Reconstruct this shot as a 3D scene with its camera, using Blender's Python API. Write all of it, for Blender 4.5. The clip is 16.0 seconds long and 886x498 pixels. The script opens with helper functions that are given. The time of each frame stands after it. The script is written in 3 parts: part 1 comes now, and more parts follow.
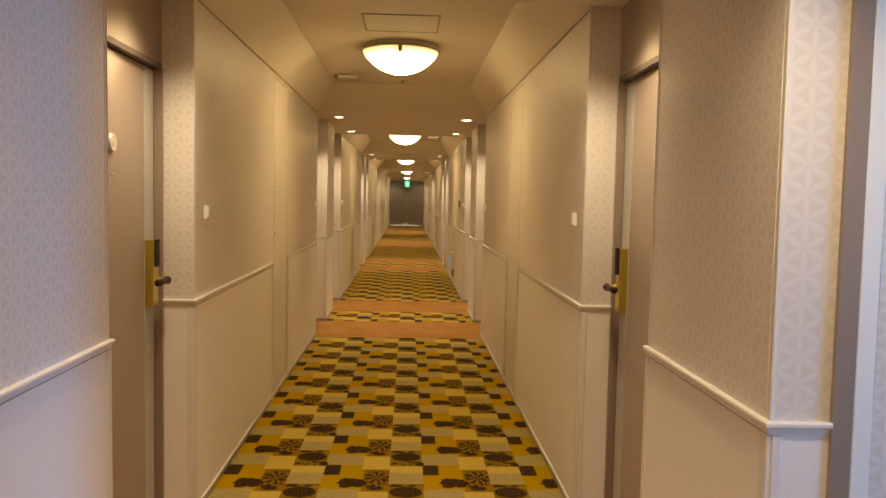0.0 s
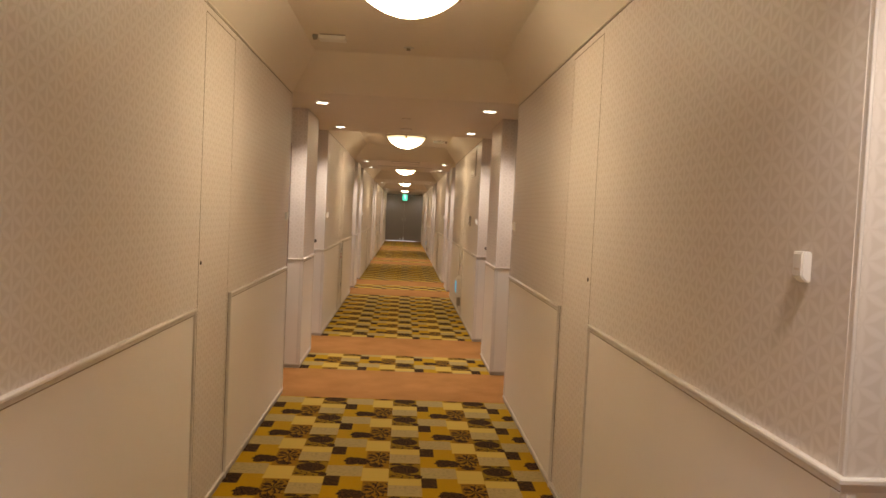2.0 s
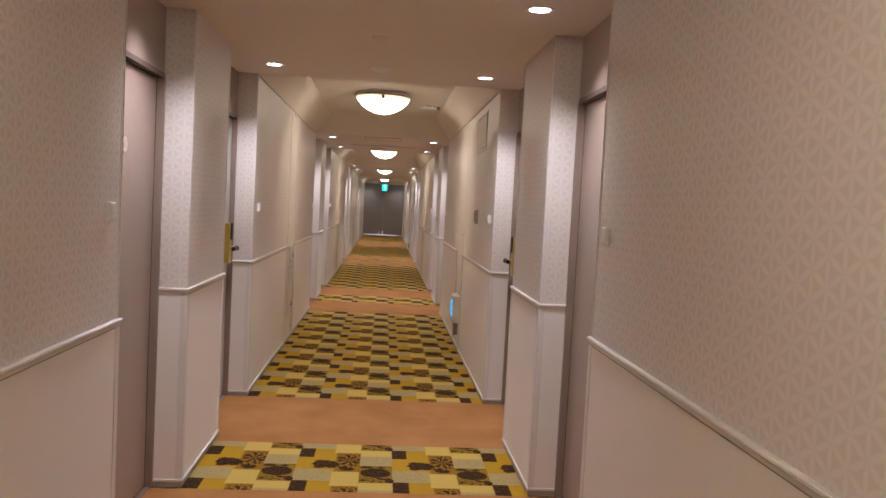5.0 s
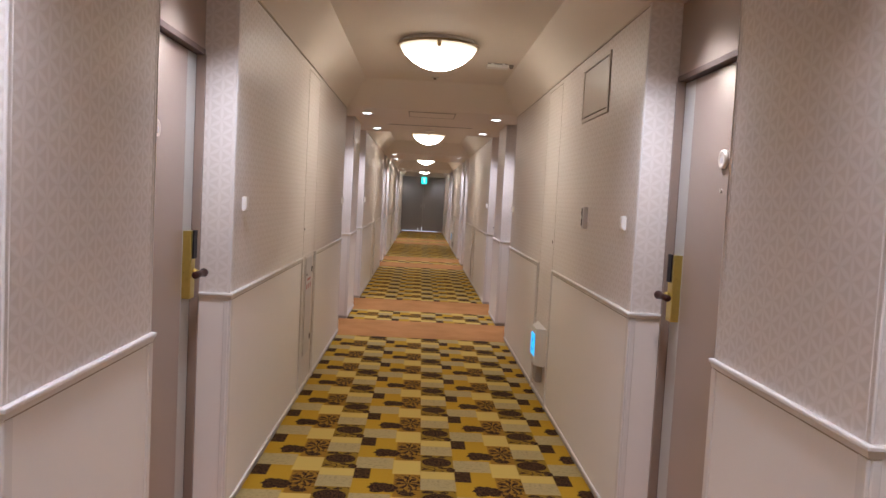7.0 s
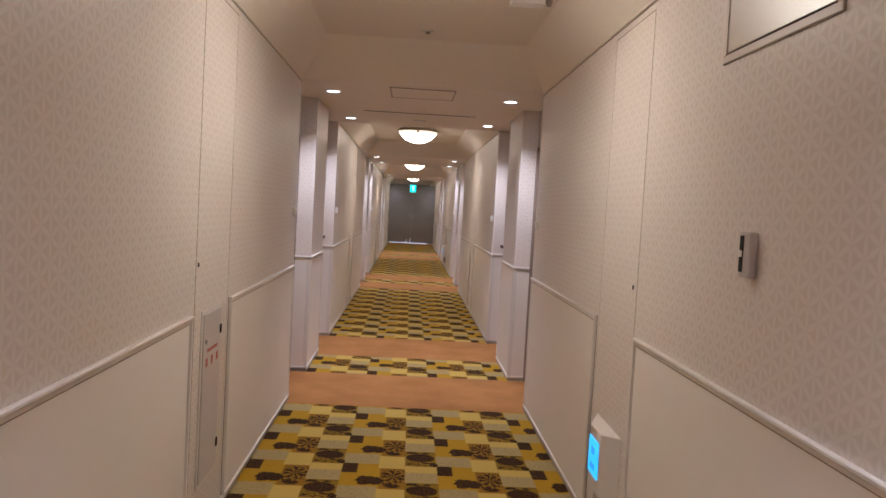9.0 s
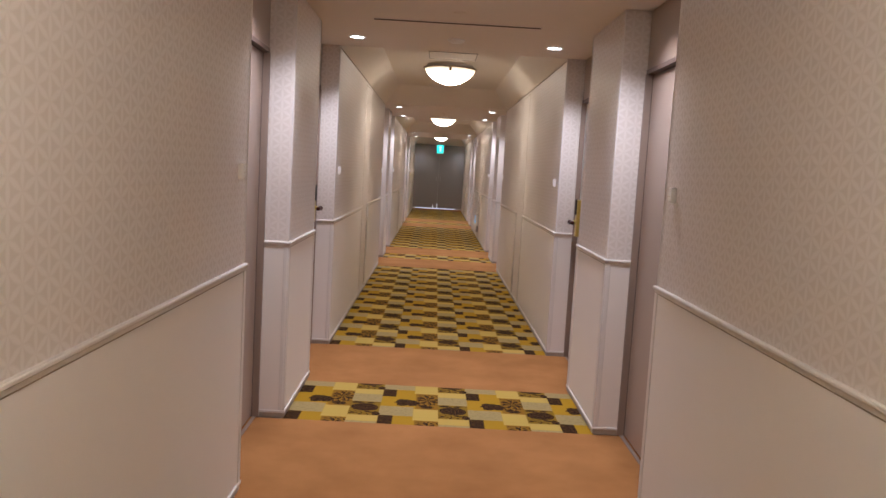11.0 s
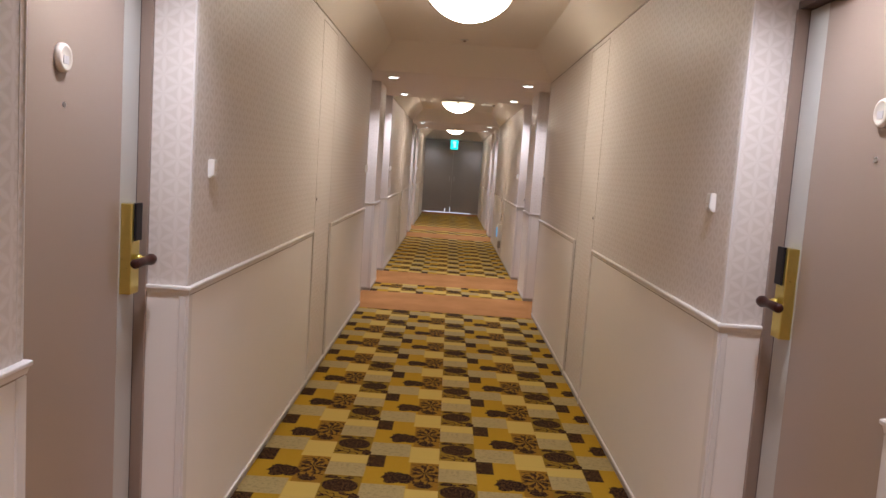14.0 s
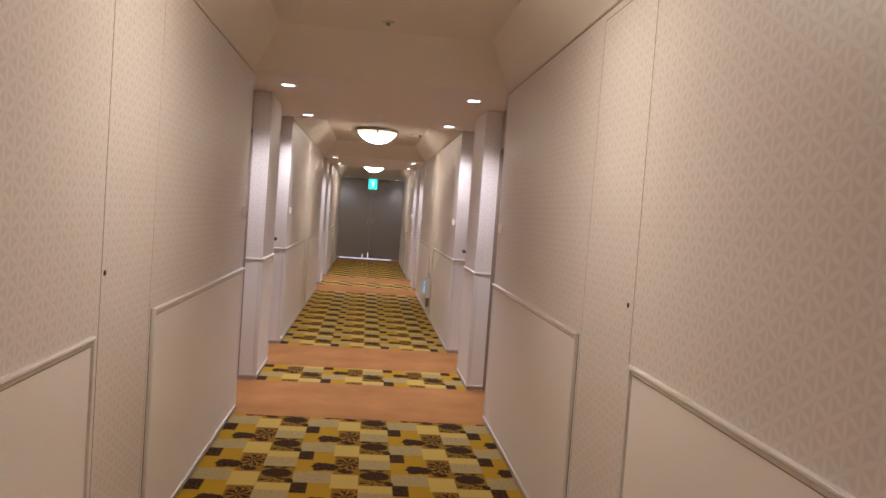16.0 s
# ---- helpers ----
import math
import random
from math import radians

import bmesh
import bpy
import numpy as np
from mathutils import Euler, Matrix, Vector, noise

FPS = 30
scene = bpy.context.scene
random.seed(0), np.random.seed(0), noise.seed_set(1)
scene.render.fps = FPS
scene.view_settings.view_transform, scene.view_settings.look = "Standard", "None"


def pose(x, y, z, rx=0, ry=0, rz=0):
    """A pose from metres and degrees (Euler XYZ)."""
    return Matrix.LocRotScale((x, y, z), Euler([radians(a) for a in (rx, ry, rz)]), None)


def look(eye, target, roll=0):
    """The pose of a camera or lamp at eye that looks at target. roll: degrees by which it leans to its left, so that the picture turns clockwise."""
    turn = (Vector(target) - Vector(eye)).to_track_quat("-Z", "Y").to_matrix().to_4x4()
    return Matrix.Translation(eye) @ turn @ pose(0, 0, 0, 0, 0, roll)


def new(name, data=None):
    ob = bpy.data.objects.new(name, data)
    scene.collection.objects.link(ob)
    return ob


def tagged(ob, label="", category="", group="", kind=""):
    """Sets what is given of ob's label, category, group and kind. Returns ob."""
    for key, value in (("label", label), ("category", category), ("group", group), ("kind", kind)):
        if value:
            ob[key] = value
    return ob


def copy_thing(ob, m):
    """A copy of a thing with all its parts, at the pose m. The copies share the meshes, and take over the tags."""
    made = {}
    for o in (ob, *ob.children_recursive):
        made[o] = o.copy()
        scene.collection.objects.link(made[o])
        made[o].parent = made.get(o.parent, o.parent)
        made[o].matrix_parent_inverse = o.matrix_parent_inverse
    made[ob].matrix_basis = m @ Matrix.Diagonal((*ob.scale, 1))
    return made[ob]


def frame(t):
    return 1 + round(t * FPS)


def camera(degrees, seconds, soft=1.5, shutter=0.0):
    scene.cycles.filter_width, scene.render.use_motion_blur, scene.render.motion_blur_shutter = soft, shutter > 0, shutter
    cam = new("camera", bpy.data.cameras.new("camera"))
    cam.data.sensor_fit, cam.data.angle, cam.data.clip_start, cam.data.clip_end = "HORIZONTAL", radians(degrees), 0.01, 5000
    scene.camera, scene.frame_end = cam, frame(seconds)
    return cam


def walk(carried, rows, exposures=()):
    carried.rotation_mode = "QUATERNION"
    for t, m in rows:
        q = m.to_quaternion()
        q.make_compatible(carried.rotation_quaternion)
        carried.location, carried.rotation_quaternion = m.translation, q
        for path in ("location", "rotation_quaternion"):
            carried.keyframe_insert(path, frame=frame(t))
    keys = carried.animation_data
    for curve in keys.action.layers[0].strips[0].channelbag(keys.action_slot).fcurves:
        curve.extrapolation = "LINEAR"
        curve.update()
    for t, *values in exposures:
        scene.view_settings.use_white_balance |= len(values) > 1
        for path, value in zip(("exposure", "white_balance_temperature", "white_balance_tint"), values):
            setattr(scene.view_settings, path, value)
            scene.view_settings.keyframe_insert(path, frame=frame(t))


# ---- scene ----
cam = camera(59.5, 16.0)
PATH = [
    (0, look((0.073, -0.09, 1.447), (0.165, 1.904, 1.317), 1.2)),
    (0.5, look((0.073, 0.385, 1.457), (0.133, 2.381, 1.358), 2.1)),
    (1, look((0.043, 0.919, 1.451), (0.101, 2.917, 1.37), 3.1)),
    (1.5, look((0.058, 1.438, 1.443), (0.142, 3.434, 1.352), 2.7)),
    (2, look((0.023, 1.968, 1.436), (0.126, 3.963, 1.346), 2.7)),
    (2.5, look((0.027, 2.497, 1.443), (0.205, 4.488, 1.372), 2.9)),
    (3, look((0.033, 2.985, 1.446), (0.319, 4.964, 1.388), 3.5)),
    (3.5, look((0.035, 3.497, 1.461), (0.394, 5.464, 1.41), 3.7)),
    (4, look((0.065, 3.998, 1.464), (0.325, 5.98, 1.402), 3.8)),
    (4.2, look((0.074, 4.219, 1.453), (0.285, 6.207, 1.377), 3.7)),
    (6.3, look((0.005, 6.584, 1.424), (0.126, 8.576, 1.293), 3.0)),
    (6.5, look((-0.034, 6.819, 1.416), (0.07, 8.812, 1.279), 3.2)),
    (7, look((-0.067, 7.41, 1.43), (-0.005, 9.405, 1.301), 3.0)),
    (7.5, look((-0.05, 7.987, 1.437), (0.013, 9.982, 1.323), 3.2)),
    (8, look((-0.053, 8.589, 1.451), (0.018, 10.585, 1.338), 3.3)),
    (8.5, look((-0.035, 9.156, 1.456), (0.041, 11.152, 1.346), 3.2)),
    (9, look((-0.046, 9.733, 1.444), (0.043, 11.728, 1.34), 3.2)),
    (9.2, look((-0.041, 9.961, 1.456), (0.061, 11.956, 1.349), 3.1)),
    (11.3, look((-0.095, 12.488, 1.407), (-0.076, 14.475, 1.180), 3.1)),
    (11.5, look((-0.098, 12.735, 1.405), (-0.081, 14.719, 1.161), 3.0)),
    (12, look((-0.107, 13.323, 1.398), (-0.089, 15.305, 1.133), 3.5)),
    (12.5, look((-0.123, 13.936, 1.401), (-0.097, 15.921, 1.16), 3.2)),
    (13, look((-0.094, 14.51, 1.423), (-0.094, 16.499, 1.219), 2.8)),
    (13.5, look((-0.084, 15.088, 1.408), (-0.097, 17.075, 1.184), 3.5)),
    (14, look((-0.039, 15.652, 1.418), (-0.046, 17.641, 1.21), 3.9)),
    (14.5, look((-0.042, 16.213, 1.421), (-0.039, 18.206, 1.257), 4.0)),
    (15, look((-0.029, 16.784, 1.417), (0.02, 18.778, 1.281), 3.9)),
    (15.5, look((-0.035, 17.348, 1.425), (0.061, 19.342, 1.312), 4.0)),
    (16, look((-0.036, 17.925, 1.433), (0.159, 19.914, 1.345), 4.1)),
]
EXPOSURES = [(0.0, -0.16, 13200, 4), (0.5, -0.11, 16900, 3), (1.0, -0.09, 13500, 4), (1.5, -0.09, 9700, 7), (2.0, -0.07, 8100, 10), (2.5, -0.07, 7000, 12), (3.0, -0.04, 6600, 17), (3.5, -0.11, 6450, 17), (4.2, -0.1, 6250, 15), (7.0, 0.04, 5650, 12), (8.0, 0.03, 5700, 13), (9.0, 0.01, 5700, 14), (11.5, 0.02, 5800, 13), (12.5, 0.06, 5800, 12), (14.0, 0.12, 5850, 12), (16.0, 0.16, 5850, 14)]
walk(cam, PATH, EXPOSURES)

# ---- world and exposure ----
world = bpy.data.worlds.new("dark_outside")
scene.world = world
world.use_nodes = True
world.node_tree.nodes["Background"].inputs[0].default_value = (0.5, 0.6, 0.8, 1)
world.node_tree.nodes["Background"].inputs[1].default_value = 0.02
DOME_GLOW, DOME_TINT = 59.0, (1.0, 0.87, 0.68)
SPOT_POWER, SPOT_TINT = 74.0, (1.0, 0.96, 0.99)
DAY_POWER, DAY_TINT = 570.0, (0.04, 0.27, 1.0)

# ---- plan, in metres: the corridor runs along y ----
H = 0.866                     # half the corridor's width
LOW, TOP = 2.31, 2.53         # low ceiling over the doors, coffer
FLAT, HIP = 0.65, 0.50        # half width of the coffer's flat part, slope at its ends
RAIL, SKIRT = 0.98, 0.034
DEEP, LEAF, BACK = 0.998, 1.032, 1.40
RECESS, PIER = 0.977, 0.885
STARTS = (-4.11, 3.36, 10.735, 18.132, 25.930, 34.157)
ENDS = (0.553, 7.948, 15.330, 23.274, 31.319, 39.378)
GAPS = ((2.0, 2.65), (1.985, 2.645), (1.985, 2.62), (2.275, 2.937), (2.40, 3.05), (2.30, 2.95))
FAR, NEAR = 40.265, -4.5
TILE, LIP = 0.52, 0.09       # a carpet tile; how far the plain bands reach past the recesses


# ---- node helpers ----
class Val:
    """A socket with arithmetic, for short material recipes."""

    def __init__(self, tree, out):
        self.tree, self.out = tree, out

    def math(self, op, *others, clamp=False):
        n = self.tree.nodes.new("ShaderNodeMath")
        n.operation, n.use_clamp = op, clamp
        for i, v in enumerate((self, *others)):
            if isinstance(v, Val):
                self.tree.links.new(v.out, n.inputs[i])
            else:
                n.inputs[i].default_value = v
        return Val(self.tree, n.outputs[0])

    def __add__(self, o):
        return self.math("ADD", o)

    def __sub__(self, o):
        return self.math("SUBTRACT", o)

    def __mul__(self, o):
        return self.math("MULTIPLY", o)

    def __truediv__(self, o):
        return self.math("DIVIDE", o)

    def below(self, o, soft):
        """1 where this is under o, with a soft edge."""
        return ((self * -1.0 + o) / soft + 0.5).math("MINIMUM", 1.0).math("MAXIMUM", 0.0)

    def between(self, a, b, soft):
        return self.below(b, soft) * ((self - a) / soft + 0.5).math("MINIMUM", 1.0).math("MAXIMUM", 0.0)


def material(name, rough=0.5, metal=0.0, spec=0.5):
    m = bpy.data.materials.new(name)
    m.use_nodes = True
    b = m.node_tree.nodes["Principled BSDF"]
    b.inputs["Roughness"].default_value, b.inputs["Metallic"].default_value = rough, metal
    b.inputs["Specular IOR Level"].default_value = spec
    return m, m.node_tree, b


def coords(tree):
    c = tree.nodes.new("ShaderNodeTexCoord")
    x = tree.nodes.new("ShaderNodeSeparateXYZ")
    tree.links.new(c.outputs["Object"], x.inputs[0])
    return c.outputs["Object"], [Val(tree, o) for o in x.outputs]


def noise_val(tree, vec, scale, detail=3.0, rough=0.55):
    n = tree.nodes.new("ShaderNodeTexNoise")
    n.inputs["Scale"].default_value, n.inputs["Detail"].default_value, n.inputs["Roughness"].default_value = scale, detail, rough
    tree.links.new(vec, n.inputs["Vector"])
    return Val(tree, n.outputs["Fac"])


def blend(tree, fac, a, b):
    """A colour between a and b; each a colour or a socket."""
    n = tree.nodes.new("ShaderNodeMix")
    n.data_type = "RGBA"
    tree.links.new(fac.out, n.inputs[0])
    for i, c in ((6, a), (7, b)):
        if isinstance(c, tuple):
            n.inputs[i].default_value = (*c, 1)
        else:
            tree.links.new(c, n.inputs[i])
    return n.outputs[2]


def relief(tree, b, height, strength, dist=0.002):
    n = tree.nodes.new("ShaderNodeBump")
    n.inputs["Strength"].default_value, n.inputs["Distance"].default_value = strength, dist
    tree.links.new(height.out, n.inputs["Height"])
    tree.links.new(n.outputs[0], b.inputs["Normal"])


def painted(name, colour, rough=0.5, vary=0.06, grain=220.0, bump=0.08, metal=0.0, spec=0.5, patchy=0.16):
    m, t, b = material(name, rough, metal, spec)
    vec, (x, y, z) = coords(t)
    big = noise_val(t, vec, 1.7, 2.0)
    fine = noise_val(t, vec, grain, 2.0)
    dark = tuple(c * (1 - vary) for c in colour)
    light = tuple(min(1, c * (1 + vary)) for c in colour)
    c = blend(t, big * 0.7 + fine * 0.3, dark, light)
    t.links.new(c, b.inputs["Base Color"])
    t.links.new((big * patchy + (rough - patchy / 2)).out, b.inputs["Roughness"])
    relief(t, b, fine, bump, 0.001)
    return m


def glowing(name, colour, strength, base=(0.8, 0.8, 0.8)):
    m, t, b = material(name, 0.4)
    b.inputs["Base Color"].default_value = (*base, 1)
    b.inputs["Emission Color"].default_value = (*colour, 1)
    b.inputs["Emission Strength"].default_value = strength
    return m


def wallpaper_material():
    """Pale six-petalled stars on a triangular lattice, over a warm greige ground."""
    m, t, b = material("star_wallpaper", 0.55, 0.0, 0.35)
    vec, (x, y, z) = coords(t)
    u, a = x + y, 0.059
    h = a * 0.8660254
    petal = None
    worn = noise_val(t, vec, 130.0, 2.0)
    for ang in (90.0, 30.0, -30.0):
        d = math.radians(ang)
        across = (u * (-math.sin(d)) + z * math.cos(d)) / h
        along = (u * math.cos(d) + z * math.sin(d)) / a
        idx = across.math("ROUND")
        off = (across - idx).math("ABSOLUTE")
        s = (along + idx * 0.5).math("FRACT")
        width = (s * math.pi).math("SINE").math("ABSOLUTE").math("POWER", 0.7) * 0.15
        line = ((width - off + (worn - 0.5) * 0.10) / 0.11 + 0.40).math("MINIMUM", 1.0).math("MAXIMUM", 0.0)
        petal = line if petal is None else petal.math("MAXIMUM", line)
    weave = noise_val(t, vec, 900.0, 2.0)
    big = noise_val(t, vec, 1.3, 2.0)
    ground = blend(t, big, (0.630, 0.560, 0.508), (0.663, 0.590, 0.534))
    c = blend(t, petal * (weave * 0.5 + 0.32), ground, (0.750, 0.685, 0.643))
    t.links.new(c, b.inputs["Base Color"])
    t.links.new((petal * -0.22 + 0.62).out, b.inputs["Roughness"])
    relief(t, b, petal * 0.5 + weave * 0.35, 0.25, 0.0012)
    return m


def carpet_material():
    """The pattern of one carpet tile: mustard, cream and grey oblongs with dark floral figures."""
    m, t, b = material("patterned_carpet", 0.95, 0.0, 0.1)
    vec, (x, y, z) = coords(t)
    u, v = x / TILE, y / TILE
    wob = noise_val(t, vec, 26.0, 3.0) - 0.5
    wob2 = noise_val(t, vec, 55.0, 2.0) - 0.5
    ue, ve = u + wob2 * 0.012, v + wob2 * 0.012

    def cell(u0, u1, v0, v1):
        return ue.between(u0, u1, 0.012) * ve.between(v0, v1, 0.012)

    def blob(cu, cv, ru, rv, ragged):
        du, dv = (u - cu) / ru, (v - cv) / rv
        return ((du * du + dv * dv).math("SQRT") + (wob + wob2 * 0.7) * ragged).below(1.0, 0.10)

    mustard, cream, grey, olive, dark = (0.43, 0.245, 0.013), (0.54, 0.375, 0.088), (0.36, 0.270, 0.118), (0.250, 0.145, 0.012), (0.015, 0.005, 0.003)
    fleck = noise_val(t, vec, 140.0, 2.0)
    c = blend(t, fleck, tuple(k * 0.8 for k in mustard), tuple(k * 1.15 for k in mustard))
    mottle = noise_val(t, vec, 38.0, 3.0).between(0.42, 0.60, 0.16)
    greys = blend(t, fleck * 0.4 + mottle * 0.6, tuple(k * 0.78 for k in grey), tuple(k * 1.22 for k in grey))
    c = blend(t, cell(-0.02, 0.34, 0.5, 0.8), c, greys)
    c = blend(t, cell(-0.02, 0.34, 0.8, 1.02), c, cream)
    c = blend(t, cell(-0.02, 0.34, -0.02, 0.5), c, olive)
    c = blend(t, cell(0.34, 0.72, 0.03, 0.36), c, greys)
    c = blend(t, cell(0.72, 1.02, -0.02, 0.30), c, cream)
    c = blend(t, cell(0.72, 1.02, 0.90, 1.02), c, cream)
    c = blend(t, cell(0.74, 1.02, 0.30, 0.90), c, (0.27, 0.135, 0.012))
    veins = noise_val(t, vec, 95.0, 3.0).between(0.53, 0.64, 0.05)
    ink = blend(t, veins, dark, (0.105, 0.045, 0.015))
    square = cell(0.34, 0.5, 0.74, 1.02).math("MAXIMUM", cell(0.34, 0.5, -0.02, 0.03))
    c = blend(t, square * (wob * 1.8 + 1.15).math("MINIMUM", 1.0), c, ink)
    urn = blob(0.165, 0.285, 0.155, 0.135, 0.35)
    handle = blob(0.07, 0.45, 0.06, 0.035, 1.0).math("MAXIMUM", blob(0.22, 0.45, 0.05, 0.02, 1.2))
    scroll = noise_val(t, vec, 17.0, 1.0).between(0.455, 0.525, 0.03)
    foot = scroll * cell(0.01, 0.33, 0.01, 0.15)
    crest = scroll * cell(0.01, 0.33, 0.42, 0.49)
    seed = blob(0.31, 0.06, 0.045, 0.05, 0.8)
    cloud = blob(0.595, 0.52, 0.092, 0.125, 0.8).math("MAXIMUM", blob(0.690, 0.515, 0.090, 0.115, 0.8)).math("MAXIMUM", blob(0.640, 0.53, 0.090, 0.120, 0.8))
    fu, fv = (u - 0.88) / 0.15, (v - 0.66) / 0.21
    rad, ang = (fu * fu + fv * fv).math("SQRT"), fv.math("ARCTAN2", fu)
    spokes = ((ang * 8.0 + wob * 10.0).math("SINE") * 1.8 + 0.95).math("MINIMUM", 1.0).math("MAXIMUM", 0.0) * (rad + wob * 0.8).below(0.80, 0.15)
    petals = spokes.math("MAXIMUM", scroll * cell(0.75, 0.995, 0.32, 0.88) * rad.between(0.75, 1.6, 0.1))
    leaf = blob(0.87, 0.38, 0.075, 0.045, 1.2)
    for figure in (urn, handle, crest, foot, seed, cloud, petals, leaf):
        c = blend(t, figure.math("MINIMUM", 1.0).math("MAXIMUM", 0.0), c, ink)
    seam = u.between(0.006, 0.994, 0.006) * v.between(0.006, 0.994, 0.006)
    big = noise_val(t, vec, 5.0, 2.0)
    c = blend(t, (seam * -0.08 + 0.08) + big * 0.10, c, (0.10, 0.07, 0.03))
    t.links.new(c, b.inputs["Base Color"])
    relief(t, b, noise_val(t, vec, 420.0, 2.0), 0.5, 0.003)
    return m


def plain_carpet_material():
    m, t, b = material("orange_carpet", 0.95, 0.0, 0.1)
    vec, (x, y, z) = coords(t)
    pile = noise_val(t, vec, 380.0, 2.0)
    swirl = noise_val(t, vec, 2.6, 4.0, 0.6)
    c = blend(t, pile * 0.4 + (swirl - 0.5) * 1.1 + 0.3, (0.255, 0.108, 0.034), (0.525, 0.248, 0.087))
    t.links.new(c, b.inputs["Base Color"])
    relief(t, b, pile, 0.5, 0.003)
    return m


def brushed_material(name, colour, rough):
    m, t, b = material(name, rough, 1.0)
    vec, (x, y, z) = coords(t)
    f = noise_val(t, vec, 60.0, 3.0)
    t.links.new(blend(t, f, tuple(k * 0.85 for k in colour), colour), b.inputs["Base Color"])
    t.links.new((f * 0.15 + (rough - 0.07)).out, b.inputs["Roughness"])
    return m


def bowl_material():
    """Alabaster glass lit from inside: brightest low in the middle, cream and mottled towards the rim."""
    m, t, b = material("lit_bowl_glass", 0.35)
    b.inputs["Base Color"].default_value = (0.8, 0.76, 0.68, 1)
    vec, (x, y, z) = coords(t)
    r = (x * x + y * y).math("SQRT") / 0.272
    cloud = noise_val(t, vec, 9.0, 4.0, 0.6)
    fall = (r * r * -1.0 + 1.0).math("MAXIMUM", 0.0).math("POWER", 1.6)
    glow = (fall * DOME_GLOW + (cloud * 0.9 + 0.5)) * (cloud * 0.5 + 0.75)
    t.links.new(blend(t, fall.math("POWER", 0.3), (1.0, 0.80, 0.50), DOME_TINT), b.inputs["Emission Color"])
    t.links.new(glow.out, b.inputs["Emission Strength"])
    return m


WALLPAPER = wallpaper_material()
CARPET = carpet_material()
ORANGE = plain_carpet_material()
WAINSCOT = painted("wainscot_paint", (0.79, 0.735, 0.69), 0.45, 0.03, 300.0, 0.05)
TRIM = painted("trim_paint", (0.70, 0.65, 0.61), 0.55, 0.04, 150.0, 0.06)
CEIL = painted("ceiling_paper", (0.745, 0.675, 0.595), 0.75, 0.03, 260.0, 0.2)
SKIRTING = painted("greige_skirting", (0.40, 0.345, 0.30), 0.5, 0.08, 120.0, 0.06)
DOORSKIN = painted("taupe_door_paint", (0.335, 0.252, 0.198), 0.29, 0.05, 500.0, 0.0, spec=0.65, patchy=0.02)
STILESKIN = painted("pale_grey_stile", (0.47, 0.455, 0.42), 0.30, 0.03, 500.0, 0.0, spec=0.6, patchy=0.03)
FRAMESKIN = painted("taupe_frame_paint", (0.275, 0.200, 0.160), 0.40, 0.05, 500.0, 0.0, patchy=0.03)
# frame head colour, darkened to hold the shade under the transom
HEADSHADE = painted("shaded_head_paint", (0.13, 0.09, 0.075), 0.5, 0.05, 500.0, 0.0)
GREYDOOR = painted("grey_fire_door_paint", (0.39, 0.36, 0.33), 0.6, 0.05, 200.0, 0.05)
HATCHPANEL = painted("greige_hatch_paint", (0.57, 0.50, 0.43), 0.30, 0.03, 300.0, 0.0, spec=0.6, patchy=0.04)
HATCHFRAME = painted("wall_toned_steel_paint", (0.60, 0.535, 0.475), 0.45, 0.03, 300.0, 0.0)
HATCHEDGE = painted("dull_metal_and_shadow_edge", (0.33, 0.285, 0.24), 0.6, 0.05)
# panel joint colour, dark enough to hold the moulding's shadow too
JOINTSHADE = painted("dark_joint_and_moulding_shade", (0.20, 0.155, 0.12), 0.8, 0.1)
# service door joints, and painted shadow lines under rail and cornice
SEAMSHADE = painted("brown_joint_and_shadow_line", (0.33, 0.27, 0.21), 0.8, 0.1)
FAINTSEAM = painted("pale_brown_joint", (0.53, 0.46, 0.40), 0.8, 0.1)
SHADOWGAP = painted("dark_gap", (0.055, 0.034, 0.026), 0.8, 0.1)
BRASS = brushed_material("satin_brass", (0.74, 0.60, 0.17), 0.30)
BRONZE = brushed_material("bronze_rim", (0.50, 0.38, 0.24), 0.35)
STEEL = brushed_material("satin_steel", (0.62, 0.60, 0.58), 0.32)
BLACK = painted("black_plastic", (0.016, 0.012, 0.012), 0.55, 0.1, spec=0.15)
WOODGRIP = painted("dark_brown_grip", (0.040, 0.011, 0.008), 0.36, 0.15, spec=0.18)
PLASTIC = painted("white_plastic", (0.80, 0.77, 0.73), 0.35, 0.03)
CREAM = painted("cream_plastic", (0.66, 0.58, 0.49), 0.4, 0.05)
HOSEDOOR = painted("pale_grey_enamel", (0.54, 0.49, 0.48), 0.35, 0.04)
RED = painted("red_print", (0.43, 0.075, 0.06), 0.5, 0.05)
DAYWALL = painted("guest_room_plaster", (0.75, 0.75, 0.75), 0.7, 0.04)
BOWL = bowl_material()
LENS = glowing("lit_lens", (0.93, 1.0, 0.97), 12.0)
GREEN = glowing("green_sign_face", (0.02, 0.75, 0.62), 1.6, (0.1, 0.4, 0.4))
SIGNWHITE = glowing("sign_pictogram", (0.55, 1.0, 0.95), 1.3)
CYAN = glowing("cyan_sign_face", (0.02, 0.45, 0.90), 1.2, (0.1, 0.3, 0.5))
DEEPCYAN = glowing("cyan_sign_print", (0.01, 0.26, 0.62), 1.0, (0.05, 0.2, 0.4))
GAPGLOW = glowing("daylight_under_door", (0.85, 0.88, 1.0), 0.7)
SKYPANE = glowing("daylit_window", DAY_TINT, 4.0)


